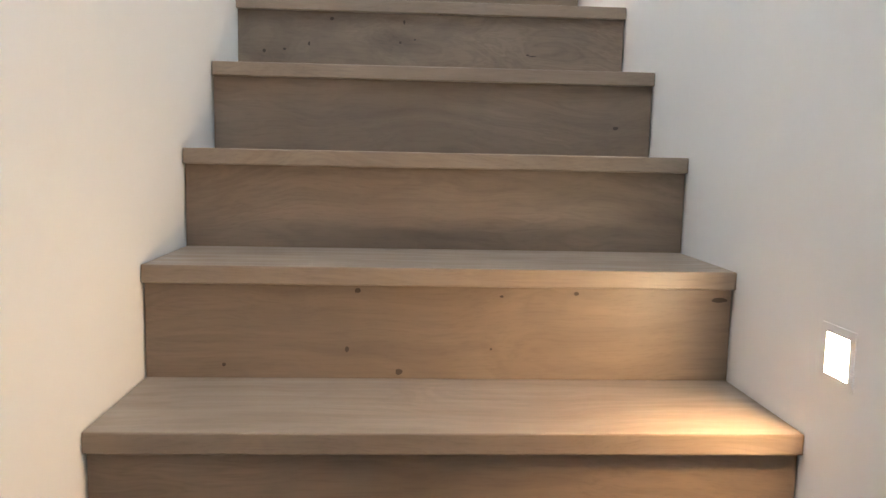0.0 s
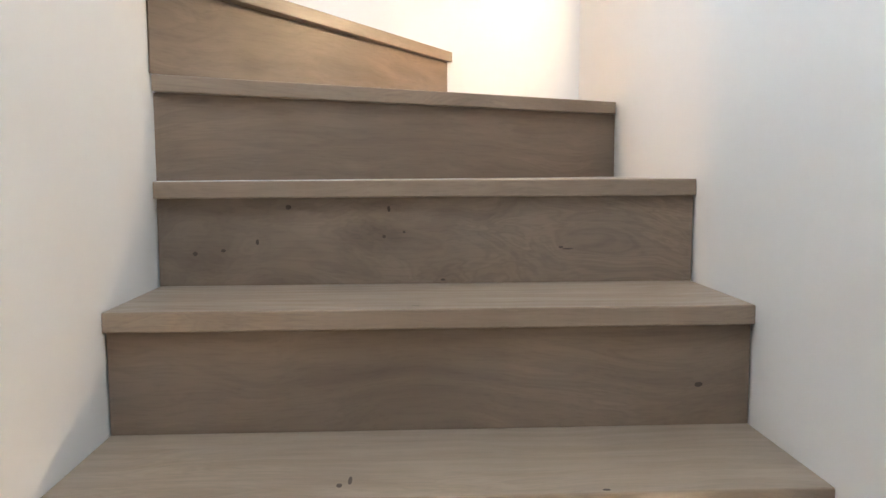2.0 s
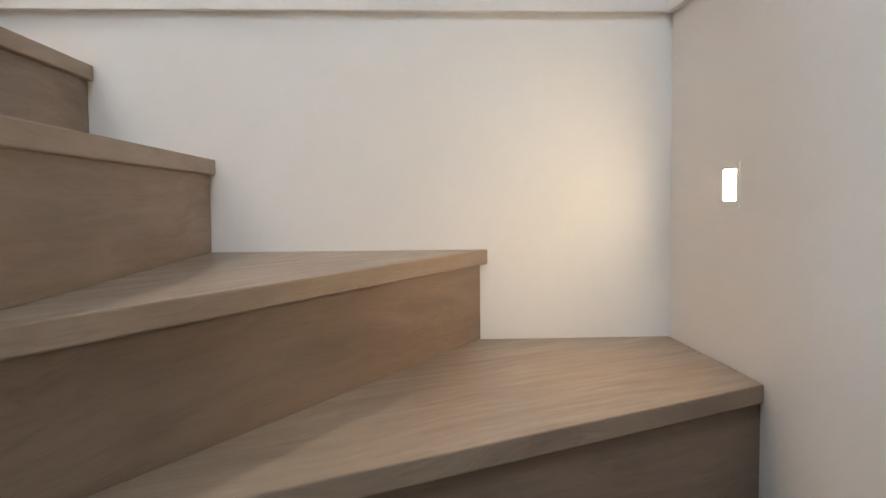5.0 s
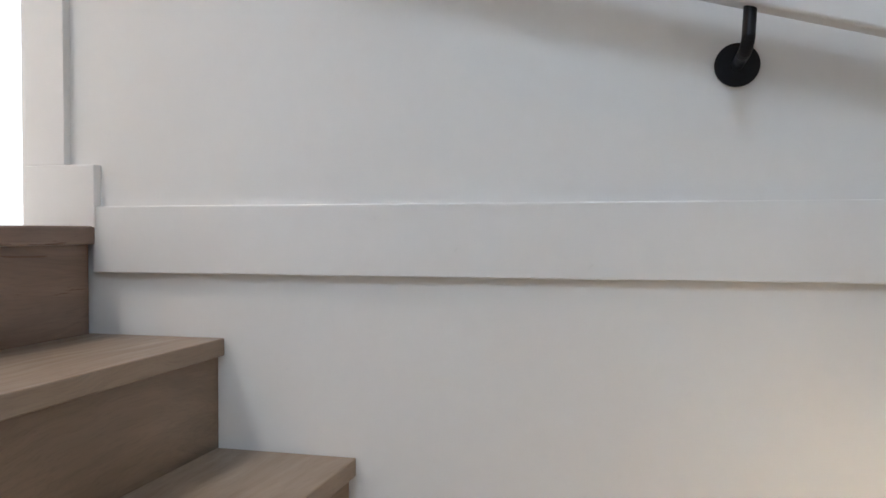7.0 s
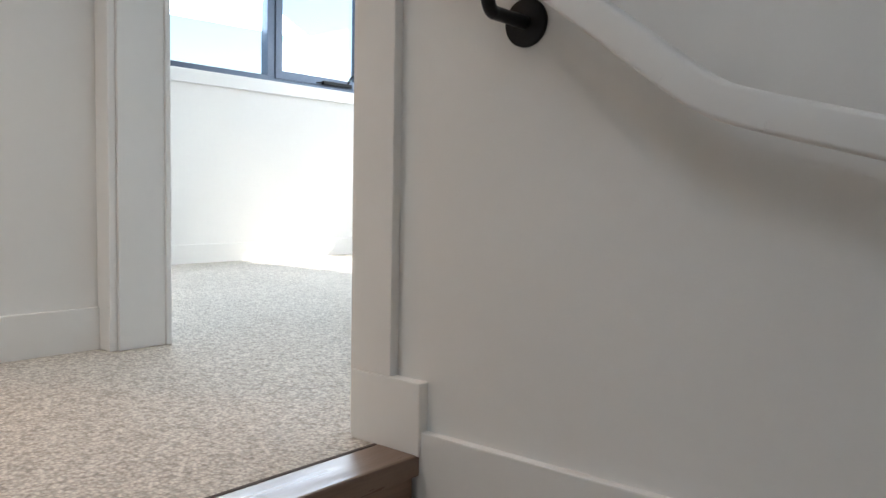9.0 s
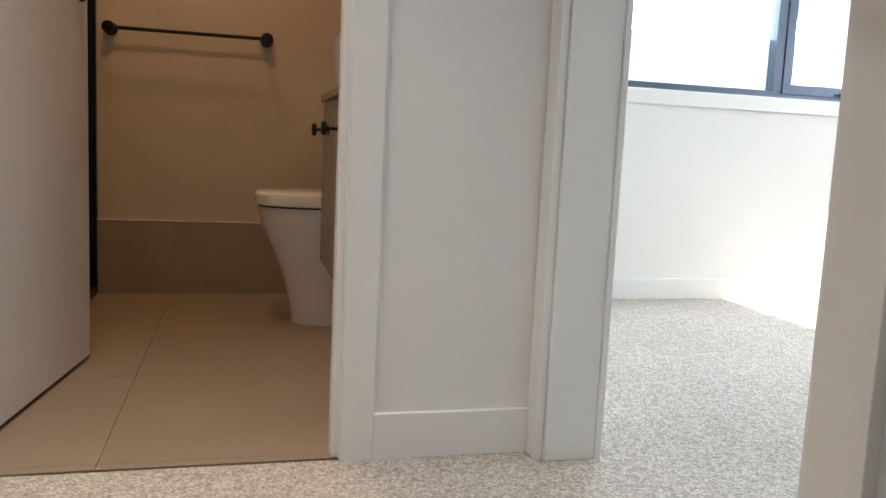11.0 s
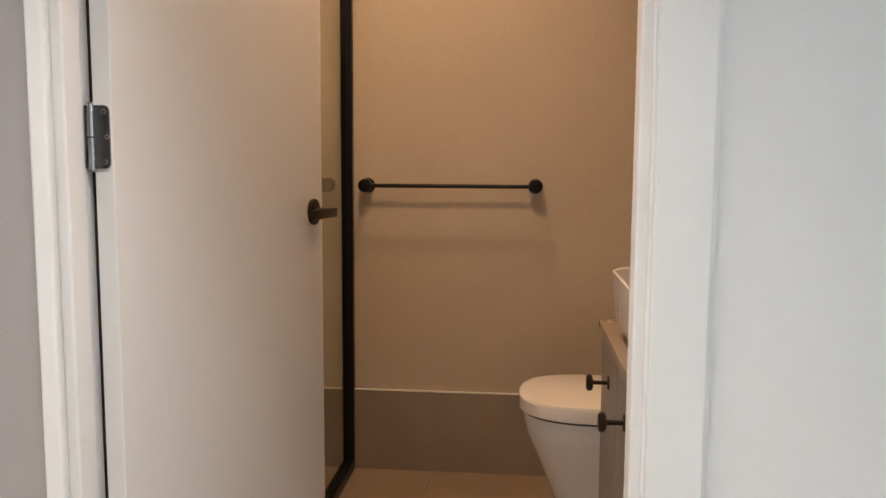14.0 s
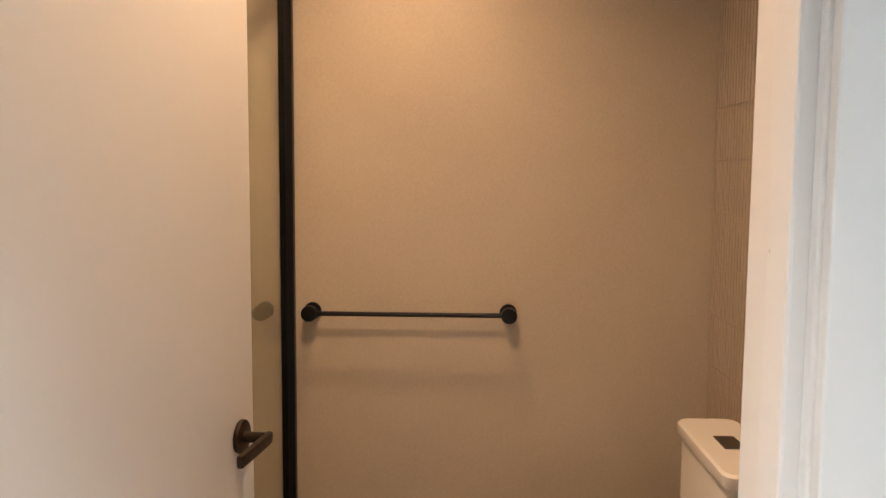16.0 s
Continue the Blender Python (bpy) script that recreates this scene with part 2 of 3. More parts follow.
def disc(a, b, r, bevel=0.0, sides=36):
    bm = rod(bmesh.new(), a, b, r, sides=sides)
    if bevel:
        rim = [e for e in bm.edges if len(e.link_faces) == 2 and any(len(f.verts) > 4 for f in e.link_faces)]
        bmesh.ops.bevel(bm, geom=rim, offset=bevel, segments=2, affect="EDGES", profile=0.5)
    return bm


def sweep(path, profile, up=(0, 0, 1)):
    """A closed profile of (side, up) points carried along a path."""
    bm = bmesh.new()
    pts = [Vector(p) for p in path]
    rings = []
    for i, p in enumerate(pts):
        ahead = (pts[min(i + 1, len(pts) - 1)] - pts[max(i - 1, 0)]).normalized()
        side = ahead.cross(Vector(up)).normalized()
        top = side.cross(ahead).normalized()
        rings.append([bm.verts.new(p + side * u + top * v) for u, v in profile])
    n = len(profile)
    for r0, r1 in zip(rings, rings[1:]):
        for k in range(n):
            bm.faces.new((r0[k], r0[(k + 1) % n], r1[(k + 1) % n], r1[k]))
    bm.faces.new(rings[0][::-1])
    bm.faces.new(rings[-1])
    bmesh.ops.recalc_face_normals(bm, faces=bm.faces)
    return bm


def loft(sections):
    """Rings of equal count, one above the other, capped."""
    bm = bmesh.new()
    rings = [[bm.verts.new(p) for p in ring] for ring in sections]
    n = len(rings[0])
    for r0, r1 in zip(rings, rings[1:]):
        for k in range(n):
            bm.faces.new((r0[k], r0[(k + 1) % n], r1[(k + 1) % n], r1[k]))
    bm.faces.new(rings[0][::-1])
    bm.faces.new(rings[-1])
    bmesh.ops.recalc_face_normals(bm, faces=bm.faces)
    return bm


def round_rect(cx, cy, hx, hy, r, n=6):
    out = []
    for sx, sy, a0 in ((1, 1, 0), (-1, 1, 90), (-1, -1, 180), (1, -1, 270)):
        for i in range(n + 1):
            a = radians(a0 + 90 * i / n)
            out.append((cx + sx * (hx - r) + r * math.cos(a), cy + sy * (hy - r) + r * math.sin(a)))
    return out


def mesh_object(name, bm, material, smooth=False):
    me = bpy.data.meshes.new(name)
    bm.to_mesh(me)
    bm.free()
    me.materials.append(material)
    if smooth:
        me.polygons.foreach_set("use_smooth", [True] * len(me.polygons))
        me.set_sharp_from_angle(angle=radians(38))
    return new(name, me)


def part(name, bm, material, parent, label="", smooth=False, local=None):
    if local:
        bm.transform(local.inverted())
    ob = mesh_object(name, bm, material, smooth)
    ob.parent = parent
    if local:
        ob.matrix_basis = parent.matrix_basis.inverted() @ local
    elif parent.parent is None:
        ob.matrix_basis = parent.matrix_basis.inverted()
    else:
        ob.matrix_basis = (parent.parent.matrix_basis @ parent.matrix_basis).inverted()
    if label:
        ob["label"] = label
    return ob


def thing(name, at, label, category, group="", kind=""):
    ob = new(name)
    ob.empty_display_size = 0.1
    ob.matrix_basis = Matrix.Translation(at)
    return tagged(ob, label, category, group, kind)


def structure(name, bm, material, label="", smooth=False):
    return tagged(mesh_object(name, bm, material, smooth), label=label, kind="structure")


# ---- walls, floors, ceiling ----
W = 0.932      # stair width
YN = 1.928     # face of the wall beside the upper flight
XS = -1.462     # face of the bathroom wall on the landing
XB = -3.30     # back wall of the bathroom
XW = -3.17     # window wall of the bedroom
YB = 5.60      # far wall of the bedroom
YT = 2.07      # face of the tiled bathroom wall

structure("wall_left", boxed(-0.10, 0.0, -3.2, 0.98, 0, CEIL), WALL, "warm white painted plaster wall beside the lower stairs")
structure("wall_right", boxed(W, W + 0.1, -3.2, YN, 0, CEIL), WALL, "white painted plaster wall with recessed step lights beside the stairs")
structure("wall_south", boxed(-0.10, W + 0.1, -3.3, -3.2, 0, CEIL), WALL, "white painted plaster wall at the foot of the stairs")
structure("wall_flight", boxed(-0.43, -0.10, 0.88, 0.98, 0, CEIL), WALL, "white painted plaster wall beside the upper steps")
structure("wall_landing_east", boxed(-0.43, -0.33, 0.62, 0.88, 0, CEIL), WALL, "white painted plaster return wall of the landing")
# Unseen wall, set close so that the corner beside the casing darkens.
structure("wall_landing_south", boxed(XS - 0.11, -0.33, 0.52, 0.62, L - 0.2, CEIL), WALL, "unseen white wall added to close the landing and darken its corner")
bm = boxed(-0.562, W + 0.1, YN, 2.06, 0, CEIL)
box(bm, XS, -0.562, YN + 0.05, 2.105, L + 2.06, CEIL)
structure("wall_north", bm, WALL, "white painted plaster wall beside the upper steps with a bedroom doorway")
bm = boxed(XS - 0.11, XS, 0.62, 0.815, L - 0.2, CEIL)
box(bm, XS - 0.11, XS, 1.595, YT + 0.004, L - 0.2, CEIL)
box(bm, XS - 0.11, XS, 0.815, 1.595, L + 2.06, CEIL)
structure("wall_bathroom", bm, WALL, "white painted plaster wall between landing and bathroom with a doorway")
structure("wall_divider", boxed(XB, XS + 0.03, YT + 0.012, 2.105, L - 0.2, CEIL), WALL, "white painted wall between bathroom and bedroom")
structure("wall_bath_back", boxed(XB - 0.12, XB, -0.2, YT + 0.012, L - 0.2, CEIL), WALL_TILE, "beige tiled back wall of the bathroom")
structure("wall_bath_south", boxed(XB, XS - 0.11, -0.2, -0.1, L - 0.2, CEIL), WALL_TILE, "beige tiled wall of the shower")
structure("wall_bath_east", boxed(XS - 0.11, XS - 0.01, -0.2, 0.52, L - 0.2, CEIL), WALL_TILE, "beige tiled wall behind the open door")

# window wall of the bedroom, with its opening
WY0, WY1, WZ0, WZ1 = 2.62, 4.52, 3.47, 4.62
bm = boxed(XW - 0.14, XW, 2.105, WY0, L - 0.2, CEIL)
box(bm, XW - 0.14, XW, WY1, YB + 0.14, L - 0.2, CEIL)
box(bm, XW - 0.14, XW, WY0, WY1, L - 0.2, WZ0)
box(bm, XW - 0.14, XW, WY0, WY1, WZ1, CEIL)
structure("wall_window", bm, WALL, "white painted bedroom wall under a wide window, partly in sun")
# far wall of the bedroom with a high strip window
HX0, HX1, HZ0, HZ1 = -2.37, -0.80, 3.66, 4.22
bm = boxed(XW, HX0, YB, YB + 0.14, L - 0.2, CEIL)
box(bm, HX1, 1.6, YB, YB + 0.14, L - 0.2, CEIL)
box(bm, HX0, HX1, YB, YB + 0.14, L - 0.2, HZ0)
box(bm, HX0, HX1, YB, YB + 0.14, HZ1, CEIL)
structure("wall_bedroom_north", bm, WALL, "white painted bedroom wall with a high strip window")
structure("wall_bedroom_east", boxed(1.5, 1.6, 2.06, YB, L - 0.2, CEIL), WALL, "white painted bedroom wall")
structure("wall_bedroom_south", boxed(W + 0.1, 1.6, 1.96, 2.06, L - 0.2, CEIL), WALL, "white painted bedroom wall behind the stairs")

# The opening over the stairs and its pane are added for the fill light.
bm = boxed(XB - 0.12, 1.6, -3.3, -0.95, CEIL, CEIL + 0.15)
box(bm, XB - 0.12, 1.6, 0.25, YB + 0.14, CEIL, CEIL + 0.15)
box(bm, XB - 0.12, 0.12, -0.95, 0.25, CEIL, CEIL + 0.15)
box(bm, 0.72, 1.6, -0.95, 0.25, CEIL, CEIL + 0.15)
structure("ceiling", bm, CEILING, "flat white painted ceiling with an added fill light opening over the stairs")
sk = structure("fill_opening_pane", boxed(0.12, 0.72, -0.95, 0.25, CEIL + 0.10, CEIL + 0.11), GLASS, "clear glass pane in the added, unseen light opening over the stairs")
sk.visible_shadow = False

structure("floor_lower", boxed(-0.1, W + 0.1, -3.2, 2.06, -0.1, 0.0), CONCRETE, "stone coloured tile floor at the foot of the stairs")
structure("floor_slab", boxed(XS, -0.52, 0.62, 2.105, L - 0.2, L - 0.012), CONCRETE)
structure("floor_slab", boxed(XW, 1.6, 2.105, YB, L - 0.2, L - 0.012), CONCRETE)
structure("floor_bathroom_slab", boxed(XB, XS - 0.02, -0.1, YT, L - 0.2, L - 0.012), GROUT)

bm = boxed(XS, -0.512, 0.62, 2.105, L - 0.012, L)
box(bm, XW, 1.5, 2.105, YB, L - 0.012, L)
tagged(structure("floor_carpet", bm, CARPET, "beige grey loop pile carpet across landing and bedroom"), category="carpet")
structure("floor_binding", boxed(-0.512, -0.506, 0.98, YN, L - 0.012, L + 0.002), BACKING, "dark bound edge of the carpet against the top step")


# ---- trims ----
def strip(name, *dims, bevel=0.002, label=""):
    return structure(name, boxed(*dims, bevel=bevel), TRIM, label)


BAND0, BAND1 = L - 0.076, L + 0.035
strip("trim_band", -0.432, W - 0.002, YN - 0.013, YN + 0.002, BAND0, BAND1, label="white enamel floor band along the stair wall")
strip("trim_band", W - 0.013, W + 0.002, -3.19, YN - 0.013, BAND0, BAND1, label="white enamel floor band turning along the next stair wall")
strip("trim_plinth", -0.562, -0.425, YN - 0.018, YN + 0.002, L, L + 0.105, label="white enamel plinth block at the foot of the door casing")
strip("trim_casing", -0.562, -0.484, YN - 0.016, YN + 0.002, L + 0.105, L + 2.12, label="flat white enamel door casing beside the stairs")
strip("trim_jamb", -0.579, -0.562, YN - 0.004, 2.065, L, L + 2.06, label="white enamel door lining of the bedroom")
strip("trim_casing", XS, -0.484, YN + 0.034, YN + 0.052, L + 2.07, L + 2.14)
# casing and lining on the side of the bathroom wall
strip("trim_casing", XS + 0.001, -1.404, 1.966, 1.984, L, L + 2.07, bevel=0.003, label="white enamel casing in the corner by the bathroom wall")
strip("trim_jamb", XS + 0.001, -1.396, 1.9845, 2.098, L, L + 2.06, bevel=0.003, label="white enamel door lining lit by the bedroom")
strip("trim_casing", XS - 0.03, -1.391, 2.098, 2.112, L, L + 2.06, bevel=0.003, label="white enamel casing on the bedroom side")
strip("baseboard", XS - 0.001, XS + 0.0115, 1.631, 1.966, L, L + 0.097, label="white enamel baseboard on the landing")
strip("trim_casing", XS - 0.001, XS + 0.012, 1.565, 1.631, L, L + 2.12, label="flat white enamel casing of the bathroom doorway")
strip("trim_casing", XS - 0.001, XS + 0.012, 0.797, 0.822, L, L + 2.12, bevel=0.004, label="flat white enamel casing on the hinge side")
strip("trim_casing", XS - 0.001, XS + 0.012, 0.828, 1.560, L + 2.055, L + 2.12)
strip("trim_jamb", XS - 0.112, XS - 0.001, 0.797, 0.815, L, L + 2.055, label="white enamel hinge side door lining")
# Black strip stands in for the shaded gap between lining and leaf.
structure("hinge_gap_shade", boxed(XS - 0.1115, XS - 0.101, 0.8152, 0.8172, L + 0.004, L + 2.05), GAP_SHADE, "thin black strip painting the shaded gap along the hinge side door lining")
strip("trim_jamb", XS - 0.130, XS - 0.001, 1.562, 1.595, L, L + 2.055, label="white enamel latch side door lining")
strip("trim_jamb", XS - 0.112, XS + 0.004, 0.821, 1.564, L + 2.04, L + 2.06)
strip("trim_casing", XS - 0.128, XS - 0.1105, 1.568, 1.640, L, L + 2.12, bevel=0.003, label="flat white enamel casing on the bathroom side")
strip("trim_stop", XS - 0.055, XS - 0.012, 0.815, 0.832, L, L + 2.04, bevel=0.003, label="white enamel door stop")
strip("trim_stop", XS - 0.055, XS - 0.012, 1.548, 1.564, L, L + 2.04, bevel=0.003, label="white enamel door stop on the latch side")
strip("baseboard", XS - 0.001, XS + 0.012, 0.632, 0.799, L, L + 0.097)
strip("baseboard", XS + 0.012, -0.43, 0.619, 0.632, L, L + 0.097)
strip("baseboard", XW - 0.001, XW + 0.013, 2.12, YB, L, L + 0.095, label="white enamel baseboard under the bedroom window")
strip("baseboard", XW + 0.013, 1.5, YB - 0.013, YB + 0.001, L, L + 0.095)

# Sloped bead added so the casing's outer edge shows a bright line.
structure("trim_bead", prism([(XS - 0.001, 1.6305), (XS + 0.0105, 1.6305), (XS + 0.004, 1.634), (XS - 0.001, 1.640)], L + 0.097, L + 2.12), TRIM, "white sloped bead added to catch light between casing and wall")

# ---- staircase ----
stairs = thing("staircase", (0.466, 0.0, 0.0), "grey-brown stained oak staircase with three winding steps between white walls", "stairs")
T = 0.029     # tread thickness


def board(name, bm, angle, parent=stairs, material=OAK, label=""):
    return part(name, bm, material, parent, label, local=pose(0, 0, 0, 0, 0, angle))


G = 0.2385
noses = {k: (k - 1) * G for k in range(-3, 6)}
noses[3], noses[4], noses[5] = 0.480, 0.708, 0.953
for k in range(-3, 5):
    y0, z = noses[k], RISE * (k + 4)
    y1 = noses[k + 1] + 0.022
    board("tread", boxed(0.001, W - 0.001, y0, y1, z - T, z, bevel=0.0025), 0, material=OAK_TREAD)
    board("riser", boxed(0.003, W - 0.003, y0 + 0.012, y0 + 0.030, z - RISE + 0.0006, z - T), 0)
Z5 = RISE * 9
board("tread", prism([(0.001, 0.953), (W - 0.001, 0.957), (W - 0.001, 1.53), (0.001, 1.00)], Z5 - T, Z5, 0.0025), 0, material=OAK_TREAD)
board("riser", boxed(0.003, W - 0.003, 0.967, 0.985, Z5 - RISE + 0.0006, Z5 - T), 0, material=OAK_KNOTTY, label="knotty swirling oak riser")


def slab(a, b, near, far):
    """A plan strip along the line a-b, from near to far metres behind it."""
    a, b = Vector(a), Vector(b)
    n = Vector((-(b - a).y, (b - a).x)).normalized()
    return [tuple(a + n * near), tuple(b + n * near), tuple(b + n * far), tuple(a + n * far)]


def winder(a, b, tread, z, angle):
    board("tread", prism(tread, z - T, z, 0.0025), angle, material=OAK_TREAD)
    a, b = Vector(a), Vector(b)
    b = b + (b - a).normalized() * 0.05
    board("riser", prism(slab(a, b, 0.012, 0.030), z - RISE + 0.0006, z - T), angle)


winder((0.004, 0.972), (W - 0.006, 1.501), [(0.001, 0.968), (W - 0.001, 1.505), (W - 0.001, YN - 0.001), (0.53, YN - 0.001), (0.001, 1.03)],
       RISE * 10, 30)
winder((0.014, 0.955), (0.558, YN - 0.004), [(0.001, 0.925), (0.014, 0.925), (0.562, YN - 0.001), (0.001, YN - 0.001)], RISE * 11, 60.6)
board("tread", prism([(0.032, 0.944), (0.032, YN - 0.001), (-0.215, YN - 0.001), (-0.215, 0.981), (0.001, 0.981), (0.001, 0.944)],
                     RISE * 12 - T, RISE * 12, 0.0025), 90, material=OAK_TREAD)
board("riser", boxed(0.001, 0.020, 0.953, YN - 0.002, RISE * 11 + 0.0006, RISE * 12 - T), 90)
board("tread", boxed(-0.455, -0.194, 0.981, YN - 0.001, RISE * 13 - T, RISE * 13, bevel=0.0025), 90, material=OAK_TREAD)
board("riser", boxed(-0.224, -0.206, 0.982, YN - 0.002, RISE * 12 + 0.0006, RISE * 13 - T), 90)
board("tread", boxed(-0.506, -0.428, 0.981, YN - 0.001, L - T, L + 0.002, bevel=0.004), 90, material=OAK_DARK, label="reddish brown oak nosing board of the top step")
board("riser", boxed(-0.458, -0.440, 0.982, YN - 0.014, RISE * 13 + 0.0006, L - T), 90, material=OAK_DARK, label="reddish brown oak top riser")

# ---- handrail and brackets ----
rail = thing("handrail", (0.0, 1.868, 2.95), "white enamel timber handrail following the stairs on black brackets", "handrail")
low = [(-0.62, 3.430), (-0.20, 3.112), (-0.045, 2.996), (-0.018, 2.977), (0.004, 2.965), (0.028, 2.957), (0.055, 2.949), (0.20, 2.911), (0.86, 2.727)]
shape = [(sx * 0.5, sy * 0.5) for sx, sy in round_rect(0, 0, 0.038, 0.037, 0.011, 3)]
for name, a, b in (("rail", 0, 3), ("bend", 2, 7), ("rail", 6, 9)):
    part(name, sweep([(x, 1.856, z + 0.0185) for x, z in low[a:b]], shape), RAIL, rail, smooth=True)
for x, z, d in ((-0.62, 3.430, -0.006), (0.86, 2.727, 0.006)):
    part("end_cap", sweep([(x, 1.856, z + 0.0185), (x + d, 1.856, z + 0.0185 - d * (0.75 if d < 0 else 0.28))], [(u * 0.94, v * 0.94) for u, v in shape]), RAIL, rail)


def bracket(x, z, top):
    b = thing("handrail_bracket", (x, YN, z), "round matt black wall bracket holding up the white handrail", "bracket", "brackets under the handrail")
    part("wall_plate", disc((x, YN + 0.001, z), (x, YN - 0.007, z), 0.030, 0.002), BLACK, b, smooth=True)
    turn = [(x, YN - 0.006, z)]
    for i in range(8):
        a = radians(90 * i / 7)
        turn.append((x + 0.004 * i / 7, 1.858 - 0.018 * math.sin(a), z + 0.018 - 0.018 * math.cos(a)))
    turn.append((x + 0.008, 1.856, top - 0.004))
    bm = bmesh.new()
    for p, q in zip(turn, turn[1:]):
        rod(bm, p, q, 0.0084, sides=14)
    for p in turn[1:-1]:
        bmesh.ops.create_uvsphere(bm, u_segments=14, v_segments=8, radius=0.0084, matrix=Matrix.Translation(p))
    part("arm", bm, BLACK, b, smooth=True)
    slope = -0.28 if x > 0.1 else -0.75
    ends = [(x + 0.008 + d, 1.856, top - 0.002 + d * slope) for d in (-0.03 / math.hypot(1, slope), 0.03 / math.hypot(1, slope))]
    part("saddle", sweep(ends, [(-0.011, -0.0025), (0.011, -0.0025), (0.011, 0.0015), (-0.011, 0.0015)]), BLACK, b)
    return b


bracket(0.588, 2.741, 2.805)
bracket(-0.272, 3.103, 3.160)


# ---- step lights ----
def step_light(y, z):
    s = thing("step_light", (W, y, z), "small square recessed step light glowing warm in the white wall", "step light", "step lights beside the stairs")
    bm = bmesh.new()
    h, g = 0.037, 0.0255
    for a, b, c, d in ((-h, h, g, h), (-h, h, -h, -g), (-h, -g, -g, g), (g, h, -g, g)):
        box(bm, W - 0.0015, W + 0.001, y + a, y + b, z + c, z + d)
    part("plate", bm, PLATE, s, "white square face plate")
    part("diffuser", boxed(W - 0.0011, W + 0.001, y - g + 0.0005, y + g - 0.0005, z - g + 0.0005, z + g - 0.0005), LIT, s, "glowing warm diffuser")
    return s


step_light(-0.060, 1.020)
step_light(1.640, 2.100)

KNOT = metal("dark_knot", (0.06, 0.040, 0.027), 0.6, 0.0)


def knot(x, y, z, rx, rz, flat=False):
    """A small irregular dark knot, flush in a riser's face or, flat, in a tread."""
    bm = bmesh.new()
    ring = []
    for i in range(14):
        a = 2 * math.pi * i / 14
        k = 1 + 0.28 * noise.noise(Vector((x * 40 + math.cos(a), z * 40 + math.sin(a), y * 9)))
        u, v = rx * k * math.cos(a), rz * k * math.sin(a)
        ring.append(bm.verts.new((x + u, y + v, z + 0.0003) if flat else (x + u, y - 0.0003, z + v)))
    bm.faces.new(ring if flat else ring)
    part("knot", bm, KNOT, stairs, "small dark oak knot")

for x, z, rx, rz in ((0.331, 1.042, 0.005, 0.004), (0.558, 1.035, 0.003, 0.002), (0.677, 1.041, 0.004, 0.003), (0.909, 1.033, 0.014, 0.004),
                     (0.123, 0.922, 0.003, 0.003), (0.315, 0.948, 0.003, 0.005), (0.397, 0.912, 0.006, 0.005), (0.543, 0.950, 0.002, 0.002)):
    knot(x, 0.2380 + 0.0116, z, rx, rz)
for x, z, rx, rz in ((0.225, 1.575, 0.005, 0.004), (0.065, 1.496, 0.004, 0.004), (0.113, 1.501, 0.004, 0.003), (0.171, 1.515, 0.003, 0.005),
                     (0.397, 1.571, 0.003, 0.005), (0.388, 1.523, 0.003, 0.003), (0.423, 1.531, 0.0025, 0.002), (0.490, 1.447, 0.004, 0.002),
                     (0.708, 1.499, 0.010, 0.0014), (0.696, 1.502, 0.004, 0.002)):
    knot(x, 0.9668, z, rx, rz)
knot(0.854, 0.708 + 0.0118, 1.321, 0.0065, 0.0035)
knot(0.345, 0.519, 1.26, 0.0035, 0.006, True)
knot(0.357, 0.534, 1.26, 0.0025, 0.012, True)
knot(0.660, 0.489, 1.26, 0.005, 0.003, True)
knot(0.44, 0.735, 1.44, 0.006, 0.002, True)

# Panel added over the plain wall; its darker tone paints in shade.
structure("wall_shade_panel", boxed(XS - 0.002, XS + 0.004, 0.632, 0.799, L + 0.097, L + 2.3), WALL_SHADE, "panel over the wall, toned darker for the shade beside the bathroom door casing")

# ---- bedroom windows ----
def pane(name, bm, parent, material=GLASS):
    ob = part(name, bm, material, parent)
    ob.visible_shadow = False
    return ob


FX0, FX1 = XW - 0.075, XW - 0.020      # depth of the frame in the opening
win = tagged(thing("window_west", (XW, 3.5, WZ0), "wide grey aluminium window with a fixed pane and an awning sash", "window"), kind="structure")
bm = boxed(FX0, FX1, WY0, WY1, WZ0, WZ0 + 0.034, bevel=0.002)
box(bm, FX0, FX1, WY0, WY1, WZ1 - 0.034, WZ1)
box(bm, FX0, FX1, WY0, WY0 + 0.034, WZ0 + 0.034, WZ1 - 0.034)
box(bm, FX0, FX1, WY1 - 0.034, WY1, WZ0 + 0.034, WZ1 - 0.034)
part("window_frame", bm, ALU, win, "grey aluminium outer frame")
part("mullion", boxed(FX0, FX1 + 0.002, 3.765, 3.812, WZ0 + 0.034, WZ1 - 0.034, bevel=0.002), ALU, win)
bm = bmesh.new()
SY0, SY1, SZ0, SZ1 = 3.814, WY1 - 0.036, WZ0 + 0.022, WZ1 - 0.022
for d in ((SY0, SY1, SZ0, SZ0 + 0.046), (SY0, SY1, SZ1 - 0.046, SZ1), (SY0, SY0 + 0.046, SZ0 + 0.046, SZ1 - 0.046), (SY1 - 0.046, SY1, SZ0 + 0.046, SZ1 - 0.046)):
    box(bm, FX0 - 0.012, FX1 + 0.008, *d, bevel=0.002)
part("sash", bm, ALU, win, "grey aluminium awning sash")
pane("pane", boxed(FX0 + 0.02, FX0 + 0.026, WY0 + 0.03, 3.77, WZ0 + 0.03, WZ1 - 0.03), win)
pane("pane", boxed(FX0 + 0.006, FX0 + 0.012, SY0 + 0.04, SY1 - 0.04, SZ0 + 0.04, SZ1 - 0.04), win)
